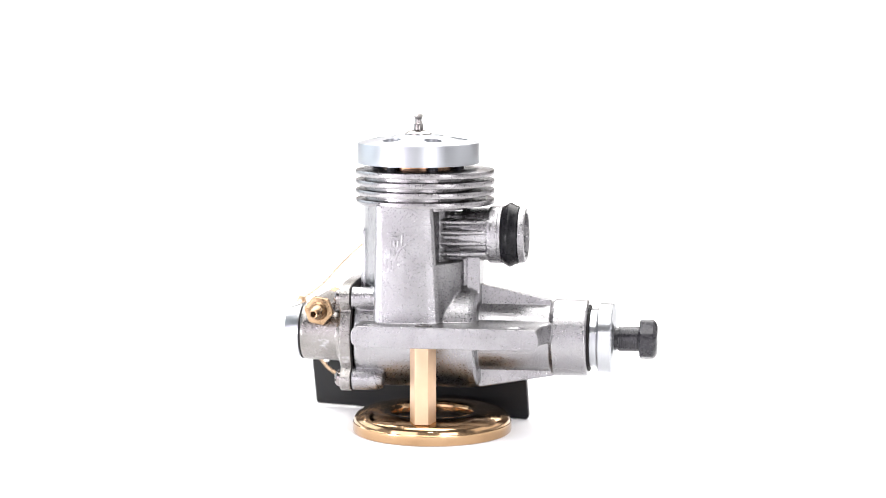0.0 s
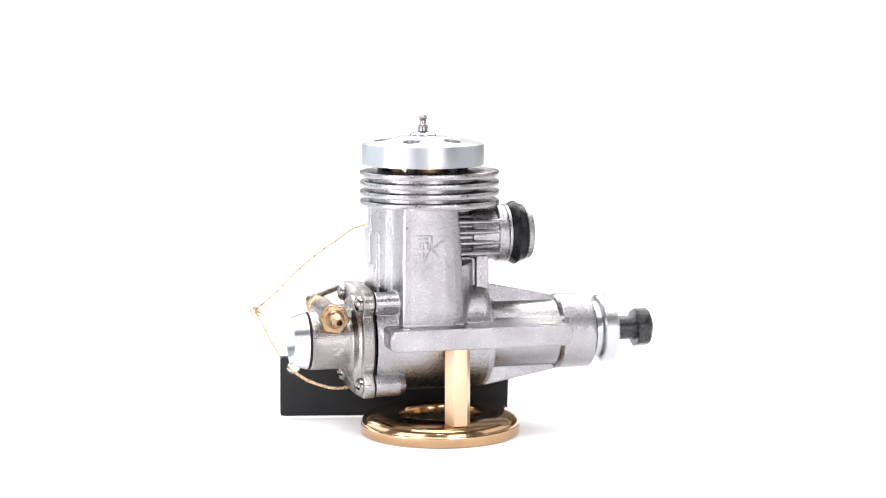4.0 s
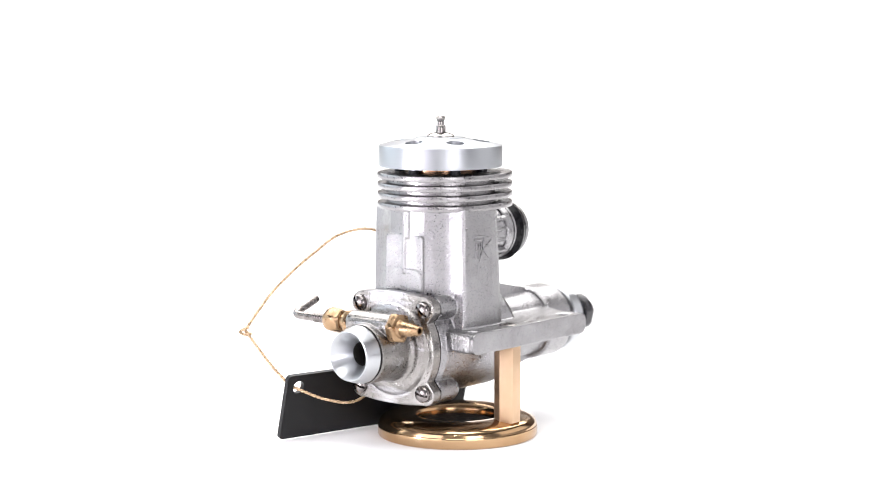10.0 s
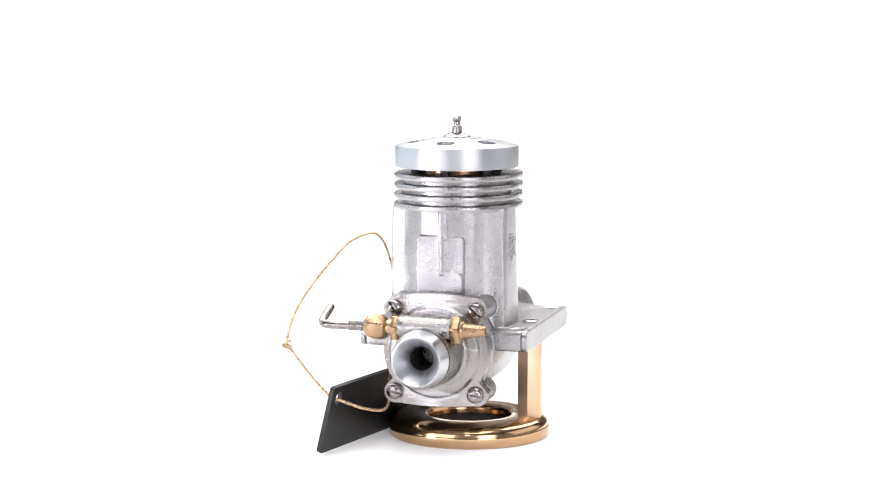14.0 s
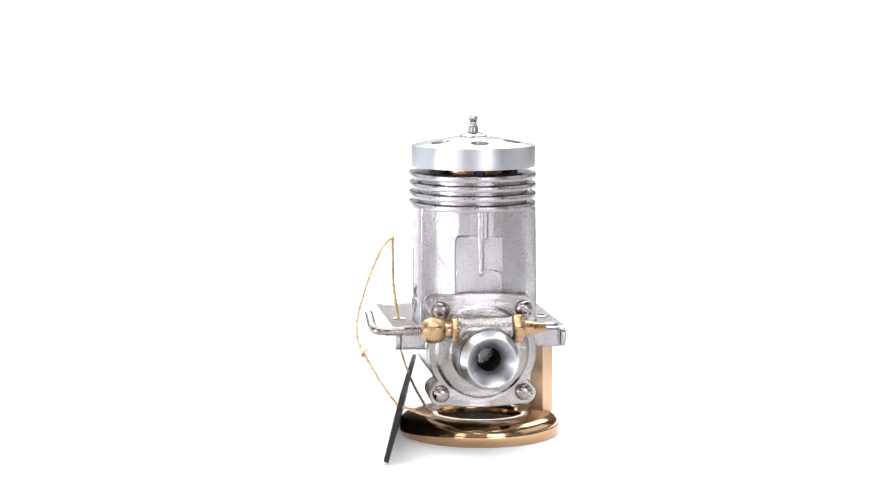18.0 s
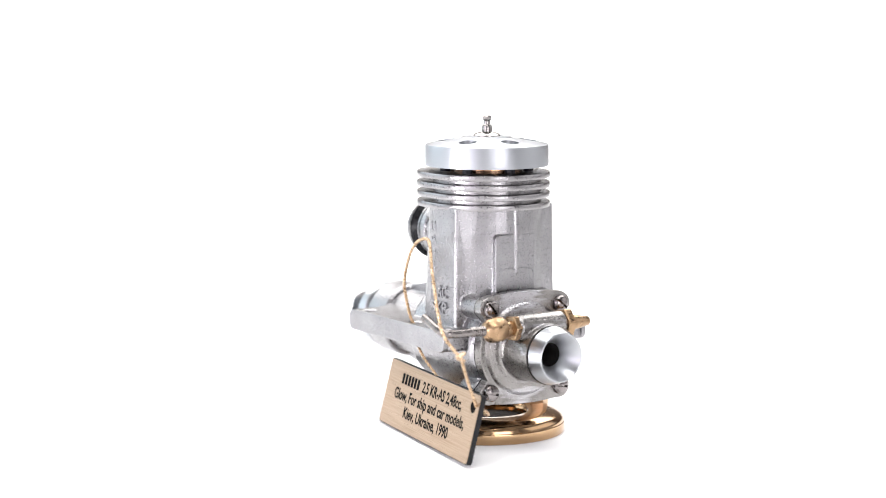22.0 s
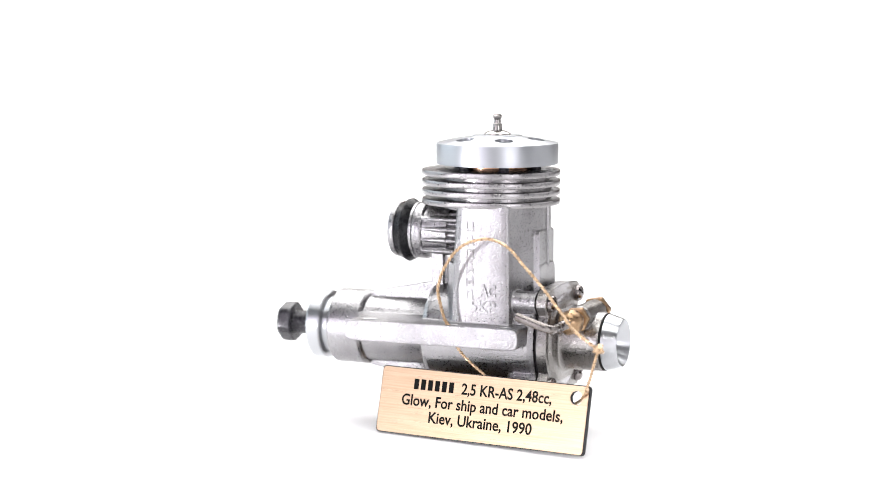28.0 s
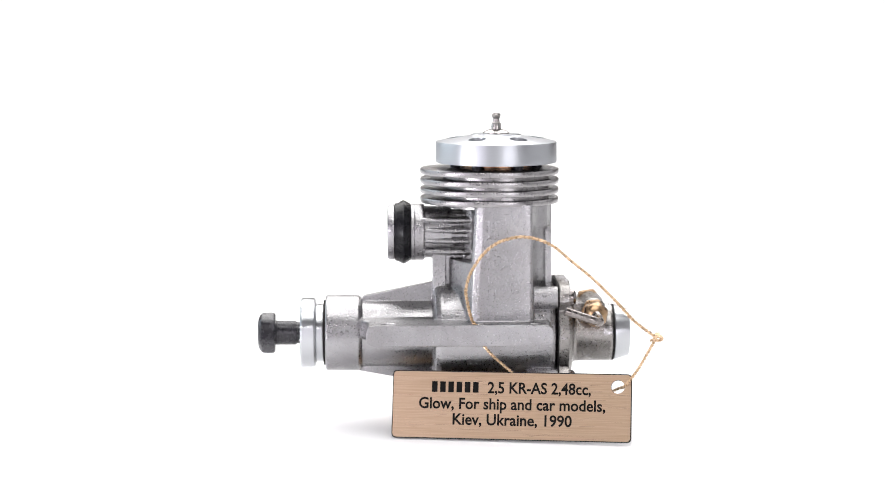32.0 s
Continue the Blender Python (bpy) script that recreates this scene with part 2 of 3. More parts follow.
# ---- the room: white sweep, and unseen table and walls added for reflections ----
def room():
    # floor and backdrop in one curved sheet, with thickness
    prof = [(-0.75, 0.0), (0.9, 0.0)] + [(0.9 + 0.5 * math.sin(radians(a)), 0.5 - 0.5 * math.cos(radians(a))) for a in range(10, 51, 10)]
    bm = bmesh.new()
    rows = []
    for y, z in prof:
        rows.append([bm.verts.new((x, y, z)) for x in (-0.50, 0.47)])
    for a, b in zip(rows, rows[1:]):
        bm.faces.new((a[0], a[1], b[1], b[0]))
    for f in bm.faces:
        f.smooth = True
    me = bpy.data.meshes.new("backdrop")
    bm.to_mesh(me)
    bm.free()
    me.materials.append(PAPER)
    ob = new("backdrop", me)
    so = ob.modifiers.new("thickness", "SOLIDIFY")
    so.thickness, so.offset = 0.004, -1
    tagged(ob, "white seamless paper sweep under and behind the engine", "backdrop", kind="structure")
    # added table, out of view: greyer than the paper in the metal's reflections
    table = part("table", box(-1500, 1500, -1150, 1450, -34, -4.5, 2), WALLPAINT)
    tagged(table, "unseen grey table added round the paper sweep to dim the reflections", "table", kind="structure")
    # added shell, out of view: dim surroundings for the metal to reflect
    for name, x0, x1, y0, y1, z0, z1 in (("wall_north", -2.1, 2.1, 1.7, 1.8, -0.8, 1.9), ("wall_south", -2.1, 2.1, -1.8, -1.7, -0.8, 1.9),
                                         ("wall_west", -2.1, -2.0, -1.7, 1.7, -0.8, 1.9), ("wall_east", 2.0, 2.1, -1.7, 1.7, -0.8, 1.9),
                                         ("floor", -2.1, 2.1, -1.8, 1.8, -0.9, -0.8), ("ceiling", -2.1, 2.1, -1.8, 1.8, 1.9, 2.0)):
        w = part(name, box(x0 * 1000, x1 * 1000, y0 * 1000, y1 * 1000, z0 * 1000, z1 * 1000), BROWNPAINT if name == "wall_north" else WALLPAINT)
        tagged(w, "unseen brown wall added for dark reflections in upward faces" if name == "wall_north" else "unseen grey room surface added to dim the reflections", name.split("_")[0], kind="structure")


# ---- the engine; x towards the shaft, z up, origin under the cylinder ----
CZ, CY = 25.3, 0.4           # crank axis


def cylinder_outline(w, grow, front):
    """Plan of the cylinder: round behind, flat transfer bulges at both sides."""
    half = [(-14.2, 0), (-13.9, 3), (-13.1, 5.6), (-12.0, 7.6), (-11.1, 8.8), (-10.3, 9.9), (-9.75, 11.0), (-9.35, 12.2), (-8.7 - grow * 0.2, w - 0.8), (-8.2, w - 0.35), (-7.0, w - 0.15), (-4.0, w), (-1.0, w), (1.6 + grow * 0.4, w - 0.12), (3.8 + grow * 0.8, w - 0.5), (5.3 + grow, w - 1.1), (6.0 + grow, w - 1.9)] + front
    return half + [(x, -y) for x, y in half[-2:0:-1]]


def tapered(lower, upper, z0, z1):
    bm = bmesh.new()
    a = [bm.verts.new((x, y, z0)) for x, y in lower]
    b = [bm.verts.new((x, y, z1)) for x, y in upper]
    n = len(a)
    for k in range(n):
        bm.faces.new((a[k], a[(k + 1) % n], b[(k + 1) % n], b[k]))
    bm.faces.new(a[::-1])
    bm.faces.new(b)
    return bm


def along_x(bm, y=CY, z=CZ):
    return moved(bm, Matrix.Translation((0, y, z)) @ TO_X)


def slab(points, x0, x1):
    """A plate in the y-z plane."""
    return moved(plate(points, x0, x1), Matrix(((0, 0, 1, 0), (1, 0, 0, 0), (0, 1, 0, 0), (0, 0, 0, 1))))


def web(points, y0, y1):
    """A plate in the x-z plane."""
    return moved(plate(points, y0, y1), Matrix.Rotation(radians(90), 4, "X") @ Matrix.Diagonal((1, 1, -1, 1)))


def cast_letters(text, size, x, z, side, width):
    """Raised letters on a cylinder's side."""
    return text_mesh(text, size, width, 0.45, Matrix.Translation((x, side * 15.46, z)) @ Matrix.Rotation(radians(180 if side > 0 else 0), 4, "Z") @ Matrix.Rotation(radians(90), 4, "X"))


def text_mesh(text, size, width, depth, m, bold=0.085):
    cu = bpy.data.curves.new("text", "FONT")
    cu.body, cu.size, cu.extrude, cu.align_x = text, size, depth, "CENTER"
    cu.resolution_u, cu.offset = 3, bold
    ob = bpy.data.objects.new("text", cu)
    scene.collection.objects.link(ob)
    bpy.context.view_layer.update()
    me = bpy.data.meshes.new_from_object(ob.evaluated_get(bpy.context.evaluated_depsgraph_get()))
    bpy.data.objects.remove(ob)
    bm = bmesh.new()
    bm.from_mesh(me)
    bpy.data.meshes.remove(me)
    xs = [v.co.x for v in bm.verts]
    k = width / (max(xs) - min(xs)) if width else 1.0
    mid = (max(xs) + min(xs)) / 2
    return moved(bm, m @ Matrix.Diagonal((k, 1, 1, 1)) @ Matrix.Translation((-mid, 0, 0)))


def crankcase(engine):
    bits = [along_x(rod(13.7, -15.6, 16.6, 2.0, 64)),
            along_x(rod(8.7, 14, 37, 0.4)),
            along_x(lathe([(0, 35.4), (9.3, 35.4), (10.0, 36.2), (10.0, 44.5), (9.6, 44.9), (0, 44.9)], 64))]
    bits.append(web([(8, 38.9), (17, 38.9), (35, 35.2), (36.5, 30), (36.5, 20), (8, 20)], CY - 1.4, CY + 1.4))
    bits.append(web([(8, 11.8), (17, 11.8), (36, 15.3), (36.5, 25), (8, 25)], CY - 1.4, CY + 1.4))
    for s in (-1, 1):
        outline = rounded([(-13.5, s * 21.2), (33.7, s * 21.2), (33.7, s * 13.5), (36.2, s * 9.0), (36.8, 0), (-13.5, 0)], 2.2)
        holes = [(-9.3, s * 18.6, 1.7), (28.4, s * 18.6, 1.7)] + ([(5.0, s * 18.6, 1.4)] if s > 0 else [])
        bits.append(plate(outline, 25.1, 30.35, holes, 0.9))
        # outer edge of the lug, with round ends
        edge = rounded([(-13.9, 25.0), (34.1, 25.0), (34.1, 30.45), (-13.9, 30.45)], 2.45, 8)
        bits.append(web(edge, min(s * 20.45, s * 21.85), max(s * 20.45, s * 21.85)))
    slope, step = [(9.8, 9.4), (12.0, 5.0), (12.5, 0)], [(6.6, 7.6), (8.0, 6.0), (9.0, 0)]
    bits.append(tapered(cylinder_outline(15.7, 1.9, slope), cylinder_outline(15.44, 0.9, slope), 26, 45.4))
    bits.append(tapered(cylinder_outline(15.44, 0.9, step), cylinder_outline(15.2, 0, step), 44.8, 60.6))
    # pads on the rear of the cylinder
    bits.append(slab([(-5.6, 30), (0, 30), (0, 53.6), (-5.2, 53.6), (-5.6, 53.0)], -13.85, -12))
    bits.append(slab([(0, 30), (6.5, 30), (6.5, 53.0), (5.9, 53.8), (0, 53.8)], -14.2, -12))
    bits.append(slab([(-5.3, 30), (6.5, 30), (6.5, 43.8), (5.8, 44.6), (3, 45.1), (-3, 45.1), (-4.9, 44.5), (-5.3, 43.6)], -14.3, -12))
    bits.append(slab([(-0.3, 44), (0.5, 44), (0.8, 60.5), (-0.3, 60.5)], -14.6, -12))
    bits.append(slab([(-1.4, 53), (0, 53), (0, 60.5), (-1.4, 60.5)], -14.4, -12))
    # block under the exhaust and the exhaust box
    bits.append(box(6, 13.8, CY - 2.9, CY + 2.9, 34, 47))
    bits.append(box(13.4, 16.8, CY - 4.2, CY + 4.2, 34, 47))
    bits.append(box(2, 18.9, -4.3, 4.3, 46.4, 57.6, 1.2))
    bits.append(moved(rod(6.1, 2, 19, 0.5), Matrix.Translation((0, 0, 52)) @ TO_X))
    bits.append(moved(rod(7.5, 18.7, 21.8, 0.6), Matrix.Translation((0, 0, 52)) @ TO_X))
    for s in (-1, 1):
        for z in (55.8, 53.1, 50.3, 47.5):
            # a blade: deep and thin, pointed towards the pipe
            prof = [(0, 0)] + [(0.48 + 0.48 * math.sin(math.pi * (0.12 + 0.8 * k / 15)), 15.3 * k / 15) for k in range(16)] + [(0, 15.6)]
            bits.append(moved(lathe(prof, 14), Matrix.Translation((3.6, s * 5.75, z)) @ TO_X @ Matrix.Diagonal((1, 2.05, 1, 1))))
    # bosses behind the cover's screws
    for y in (-10.2, 11.0):
        for z in (14.8, 36.0):
            bits.append(moved(lathe([(0, -15.6), (2.9, -15.6), (2.9, -9.2), (2.2, -7.6), (0, -7.0)], 24), Matrix.Translation((0, y, z)) @ TO_X))
    ob = part("crankcase", merge(*bits), CAST, engine, "rough grey cast aluminium crankcase and cylinder with two mounting lugs")
    fuse(ob, 0.17, 4)
    return ob


def fin_outline(r, front, n=72):
    out = []
    for k in range(n):
        a = 2 * math.pi * k / n
        x, y = r * math.cos(a), r * math.sin(a)
        out.append((x + (front if x > 0 else -0.4), y))
    return out


def cylinder_top(engine):
    for k in range(4):
        top = 69.0 - 2.5 * k
        part("cooling_fin", plate(fin_outline(16.1, 3.9), top - 1.5, top, (), 0.28, 2), FINMETAL, engine)
    part("cylinder_barrel", lathe([(0, 59), (14.0, 59), (14.0, 68.9), (0, 69.2)], 72), FINMETAL, engine)
    part("liner_flange", lathe([(7.5, 68.8), (9.3, 68.8), (9.3, 70.7), (7.5, 70.7)], 64, True), BRONZE, engine, "dark oiled bronze liner flange")
    part("head_gasket", lathe([(8.6, 69.7), (9.45, 69.7), (9.45, 69.95), (8.6, 69.95)], 64, True), COPPER, engine, "brown copper head gasket")
    # head: turned disc with a shallow cone and six screw holes
    holes = [(10.7 * math.cos(radians(a)), 10.7 * math.sin(radians(a)), 2.3) for a in range(0, 360, 60)]
    circle = [(15.9 * math.cos(2 * math.pi * k / 96), 15.9 * math.sin(2 * math.pi * k / 96)) for k in range(96)]
    rim = plate(circle, 70.5, 76.2, holes, 0.0)
    for v in rim.verts:
        r = math.hypot(v.co.x, v.co.y)
        if v.co.z > 73:
            v.co.z = 76.2 + 1.7 * (15.9 - r) / 11 if r < 15.8 else 75.9
    core = lathe([(0, 70.6), (8.2, 70.6), (8.2, 77.0), (6.5, 77.65), (6.3, 77.9), (0, 78.0)], 64)
    head = part("cylinder_head", merge(rim, core), TURNED, engine, "bright turned aluminium cylinder head disc", 25)
    part("head_edge", lathe([(15.3, 75.9), (15.9, 75.75), (15.95, 75.5), (15.95, 70.9), (15.6, 70.45), (15.0, 70.45)], 96), TURNED, head)
    for x, y, r in holes:
        s = lathe([(0, 74.6), (0.9, 74.6), (0.9, 75.5), (1.7, 75.5), (1.9, 75.2), (1.9, 73.5), (0, 73.4)], 20)
        screw = part("head_screw", moved(s, Matrix.Translation((x, y, 0))), STEEL, engine)
        part("shank", moved(rod(1.35, 68.9, 73.45, 0.1, 20), Matrix.Translation((x, y, 0))), BLACKSTEEL, screw)
    plug = part("glow_plug", lathe([(0, 77.7), (3.5, 77.8), (3.45, 78.2), (3.0, 78.6), (2.2, 78.9), (1.5, 79.05), (0, 79.1)], 40), BRIGHT, engine, "nickel-plated glow plug")
    part("plug_stem", lathe([(0, 78.9), (1.3, 78.95), (1.3, 80.5), (1.2, 80.75), (0.95, 80.95), (0.88, 81.4), (0.85, 81.8), (1.1, 82.15), (1.2, 82.5), (1.2, 82.9), (0.95, 83.2), (0, 83.25)], 28), BRIGHT, plug)


def exhaust(engine):
    at = Matrix.Translation((0, 0, 52)) @ TO_X
    stub = lathe([(7.5, 21.6), (7.5, 22.3), (6.6, 22.4), (6.6, 26.5), (7.1, 26.65), (7.3, 26.9), (7.25, 27.9), (7.0, 28.4), (6.5, 28.6), (5.75, 28.4), (5.6, 21.0), (5.6, 12.0), (0, 12.0), (0, 11.9), (6.8, 11.9), (6.9, 21.6)], 64)
    part("exhaust_stub", moved(stub, at), CAST, engine)
    ring = lathe([(6.5, 22.4), (7.35, 22.4), (7.6, 22.7), (8.3, 23.95), (8.42, 24.25), (8.35, 24.6), (7.75, 25.7), (7.6, 26.2), (7.5, 26.6), (6.5, 26.6)], 64, True)
    part("exhaust_seal", moved(ring, at), RUBBER, engine, "black rubber sealing ring", 12)


def slotted_screw(engine, name, x, y, z, turn):
    r = 2.15
    dome = lathe([(0, 0), (r, 0), (r, 0.7), (r * 0.95, 1.1), (r * 0.82, 1.45), (r * 0.6, 1.72), (r * 0.3, 1.86), (0, 1.9)], 32)
    # slot: the band across the dome is pressed in
    bmesh.ops.bisect_plane(dome, geom=dome.verts[:] + dome.edges[:] + dome.faces[:], plane_co=(0, 0.3, 0), plane_no=(0, 1, 0))
    bmesh.ops.bisect_plane(dome, geom=dome.verts[:] + dome.edges[:] + dome.faces[:], plane_co=(0, -0.3, 0), plane_no=(0, 1, 0))
    band = [f for f in dome.faces if f.calc_center_median().z > 0.95 and abs(f.calc_center_median().y) < 0.29]
    ext = bmesh.ops.extrude_face_region(dome, geom=band)
    for v in [g for g in ext["geom"] if isinstance(g, bmesh.types.BMVert)]:
        v.co.z = 0.45
    bmesh.ops.delete(dome, geom=band, context="FACES")
    m = Matrix.Translation((x, y, z)) @ Matrix.Rotation(radians(-90), 4, "Y") @ Matrix.Rotation(radians(turn), 4, "Z")
    return part(name, moved(dome, m), STEEL, engine, "slotted steel screw head", 40)


def rear_cover(engine):
    n = 120
    outline = []
    for k in range(n):
        a = 2 * math.pi * k / n
        c, s = math.cos(a), math.sin(a)
        r = 13.6
        if abs(s) > 0.75:
            rise = (14.6 if s > 0 else 14.2) - 1.2 * (c / s) ** 2
            r = max(r, rise / abs(s))
        for sy in (-1, 1):
            for sz in (-1, 1):
                # ear round each screw
                ey, ez, er = sy * 10.6, sz * 10.6, 3.1
                b = c * ey + s * ez
                d = b * b - (ey * ey + ez * ez - er * er)
                if b > 0 and d > 0:
                    r = max(r, b + math.sqrt(d))
        outline.append((r * c, r * s))
    # local x, y of the outline become y, z
    upright = Matrix.Translation((0, CY, CZ)) @ Matrix(((0, 0, 1, 0), (1, 0, 0, 0), (0, 1, 0, 0), (0, 0, 0, 1)))
    gasket = [(x * 0.99, y * 0.99) for x, y in outline]
    part("cover_gasket", moved(plate(gasket, -15.95, -15.55), upright), DARK, engine, "thin dark paper gasket")
    bits = [moved(plate(outline, -18.7, -15.85), upright),
            along_x(lathe([(0, -19.9), (9.6, -19.9), (11.2, -19.5), (11.8, -18.9), (11.8, -17), (0, -17)], 64), 0.6),
            along_x(lathe([(6.4, -30.6), (7.4, -30.6), (7.6, -30.0), (7.6, -24), (7.7, -20.9), (8.1, -20.1), (9.0, -19.8), (9.0, -17), (6.4, -17)], 64, True), 0.6),
            moved(lathe([(0, -6.2), (2.7, -6.2), (3.1, -5.4), (3.1, 7.2), (2.7, 8.0), (0, 8.0)], 32), Matrix.Translation((-25.4, 0, 32.2)) @ TO_Y),
            box(-28.2, -18, -4.5, 6.0, 31.8, 33.8)]
    cover = part("rear_cover", merge(*bits), COVER, engine, "grey cast aluminium rear cover with intake pipe")
    fuse(cover, 0.16, 4)
    for y, z, t in ((11.0, 36.0, 35), (-10.0, 36.0, 50), (11.0, 14.8, 75), (-10.0, 14.8, 80)):
        slotted_screw(engine, "cover_screw", -18.6, y, z, t)
    # bell-mouthed intake
    venturi = lathe([(2.95, -20), (2.95, -29.4), (3.1, -30.0), (5.75, -34.9), (6.0, -35.1), (6.2, -35.05), (6.35, -34.7), (7.3, -31.6), (7.35, -31.2), (7.0, -30.9), (6.6, -30.4), (6.6, -20)], 72, True)
    funnel = part("intake_funnel", along_x(venturi, 0.7), TURNED_X, engine, "bright turned aluminium intake funnel")
    part("funnel_seal", along_x(lathe([(6.8, -31.0), (7.45, -31.0), (7.45, -30.5), (6.8, -30.5)], 64, True), 0.7), DARK, funnel)
    # near-black lining puts the shade of the deep bore into its colour
    part("dark_bore_lining", along_x(lathe([(0, -12.5), (2.6, -12.5), (2.7, -29.3), (3.0, -29.85), (2.85, -29.2), (2.85, -12), (0, -12)], 48), 0.7), DARK, funnel)
    # fuel nipple
    at = Matrix.Translation((-25.2, 0, 32.0)) @ TO_Y
    nip = part("fuel_nipple", moved(plate(rounded(hexagon(4.0, 10), 0.5), -8.2, -5.9, (), 0.4), at), BRASS_OLD, engine, "brass fuel nipple with hexagon")
    part("nipple_tube", moved(lathe([(0.75, -9), (0.75, -14.2), (1.05, -14.3), (1.2, -14.1), (1.95, -9.8), (2.05, -8.9), (2.4, -8.5), (2.5, -8.0), (2.5, -7.8), (0.75, -7.8)], 28, True), at), BRASS_OLD, nip)
    # needle valve
    needle = part("needle_nut", moved(bulged_hex(((11.0, 2.3), (11.4, 2.75), (12.2, 3.15), (13.2, 3.35), (14.6, 3.3), (15.6, 2.95), (16.4, 2.4), (16.9, 1.7), (17.1, 1.2)), 3.5, 20), at), BRASS_OLD, engine, "brass needle valve nut", 20)
    part("nut_collar", moved(plate(rounded(hexagon(3.4, 5), 0.35), 7.6, 9.4, (), 0.3), at), BRASS_OLD, needle)
    part("nut_neck", moved(rod(2.0, 9.2, 11.3, 0.1, 28), at), BRASS_OLD, needle)
    path = smooth_path([(-25.2, 16.5, 32.0), (-25.2, 21, 32.0), (-25.2, 25.8, 32.0), (-24.6, 27.8, 32.2), (-23.0, 28.6, 32.8), (-20, 28.7, 33.8), (-16.2, 28.8, 35.1)], 8)
    thread = [(0, 16.8)] + [(1.12 + 0.16 * (k % 2), 16.9 + 0.3 * k) for k in range(15)] + [(0, 21.3)]
    part("needle_thread", moved(lathe(thread, 20), at), NEEDLE, needle)
    part("needle_arm", sweep(path, 1.08, 16), NEEDLE, needle, "bent steel needle arm")


def bulged_hex(rows, across, turn, corner=0.5):
    """A hexagon whose corners are turned down to each row's (height, radius)."""
    bm = bmesh.new()
    rings = []
    for h, limit in rows:
        out = []
        for x, y in rounded(hexagon(across, turn), corner):
            r = math.hypot(x, y)
            k = min(r, limit) / r
            out.append(bm.verts.new((x * k, y * k, h)))
        rings.append(out)
    for a, b in zip(rings, rings[1:]):
        for i in range(len(a)):
            j = (i + 1) % len(a)
            bm.faces.new((a[i], a[j], b[j], b[i]))
    bm.faces.new(rings[0][::-1])
    bm.faces.new(rings[-1])
    return bm


def shaft(engine):
    part("shaft_seal", along_x(lathe([(0, 44.7), (8.6, 44.7), (8.6, 45.4), (0, 45.4)], 48)), DARK, engine)
    w = lathe([(0, 45.3), (7.3, 45.3), (7.6, 45.6), (7.6, 47.2), (8.8, 47.5), (9.2, 47.9), (9.2, 51.0), (8.9, 51.4), (3.2, 51.6), (3.2, 51.2), (0, 51.2)], 96)
    # knurled front face
    for v in w.verts:
        r = math.hypot(v.co.x, v.co.y)
        if r > 8 and v.co.z > 50.9:
            k = round(math.atan2(v.co.y, v.co.x) / (2 * math.pi) * 96)
            v.co.z += 0.1 if k % 2 else -0.1
    part("drive_washer", along_x(w), TURNED_X, engine, "bright knurled aluminium drive washer", 20)
    stud = [(0, 51.0), (2.9, 51.0), (2.9, 52.6)]
    for k in range(10):
        stud += [(3.25, 52.7 + k * 0.55), (3.2, 52.95 + k * 0.55)]
    bolt = part("shaft_bolt", along_x(lathe(stud + [(3.4, 58.3), (0, 58.3)], 40)), BLACKSTEEL, engine, "black oxide steel bolt with hexagon head", 20)
    part("bolt_head", along_x(bulged_hex(((58.2, 4.9), (58.5, 5.3), (59.0, 5.5), (60.9, 5.5), (61.7, 5.2), (62.3, 4.6), (62.65, 3.9), (62.8, 3.2)), 5.7, 12, 1.2)), BLACKSTEEL, bolt)


def stroke(x0, z0, x1, z1, w=0.24):
    """One raised line of a cast mark, in the x-z plane."""
    l, a = math.hypot(x1 - x0, z1 - z0) / 2 + w * 0.6, math.atan2(z1 - z0, x1 - x0)
    return moved(box(-l, l, -0.42, 0.42, -w, w, 0.15), Matrix.Translation(((x0 + x1) / 2, 0, (z0 + z1) / 2)) @ Matrix.Rotation(-a, 4, "Y"))


def markings(engine):
    """Raised cast marks on both flanks of the cylinder."""
    bits = [cast_letters("AC", 4.4, -3.4, 37.5, 1, 4.4), cast_letters("5KP", 4.2, -2.1, 33.5, 1, 7.0)]
    part("cast_letters", merge(*bits), CAST, engine, "raised cast letters")
    # a column of worn marks: an upright, a second one and a crossbar each
    for k in range(6):
        z = 55.3 - k * 3.45
        glyph = [stroke(-1.0, -1.3, -0.8 + 0.3 * (k % 2), 1.3), stroke(0.95 - 0.4 * (k % 2), -1.3, 0.8, 1.3 - 0.5 * (k % 3)), stroke(-0.9, -1.1 + 1.0 * (k % 3), 0.9, -1.1 + 0.9 * (k % 3))]
        part("cast_mark", moved(merge(*glyph), Matrix.Translation((1.6, 14.88 + (57 - z) * 0.015, z)) @ Matrix.Rotation(radians(-4), 4, "Z")), CAST, engine, "worn raised cast mark")
    star = [stroke(-5.3, 53.6, -1.4, 53.5), stroke(-5.0, 52.7, -2.6, 52.7), stroke(-1.5, 53.5, -1.7, 50.4), stroke(1.5, 52.1, -2.1, 49.7), stroke(-2.1, 49.7, -3.4, 46.9), stroke(-1.7, 50.1, 0.4, 48.0)]
    star += [stroke(x, 51.8, x, 50.2) for x in (-4.5, -3.6, -2.65)] + [stroke(x, 49.2, x, 48.0) for x in (-4.7, -3.6)]
    for line in star:
        part("cast_line", moved(line, Matrix.Translation((0, -15.21, 0))), CAST, engine, "line of a raised cast star-like mark")
    part("lug_screw", moved(lathe([(0, 30.2), (2.2, 30.2), (2.3, 30.5), (1.8, 30.7), (1.0, 30.75), (0.8, 30.4), (0, 30.4)], 28), Matrix.Translation((4.4, -18.6, 0))), BRIGHT, engine)


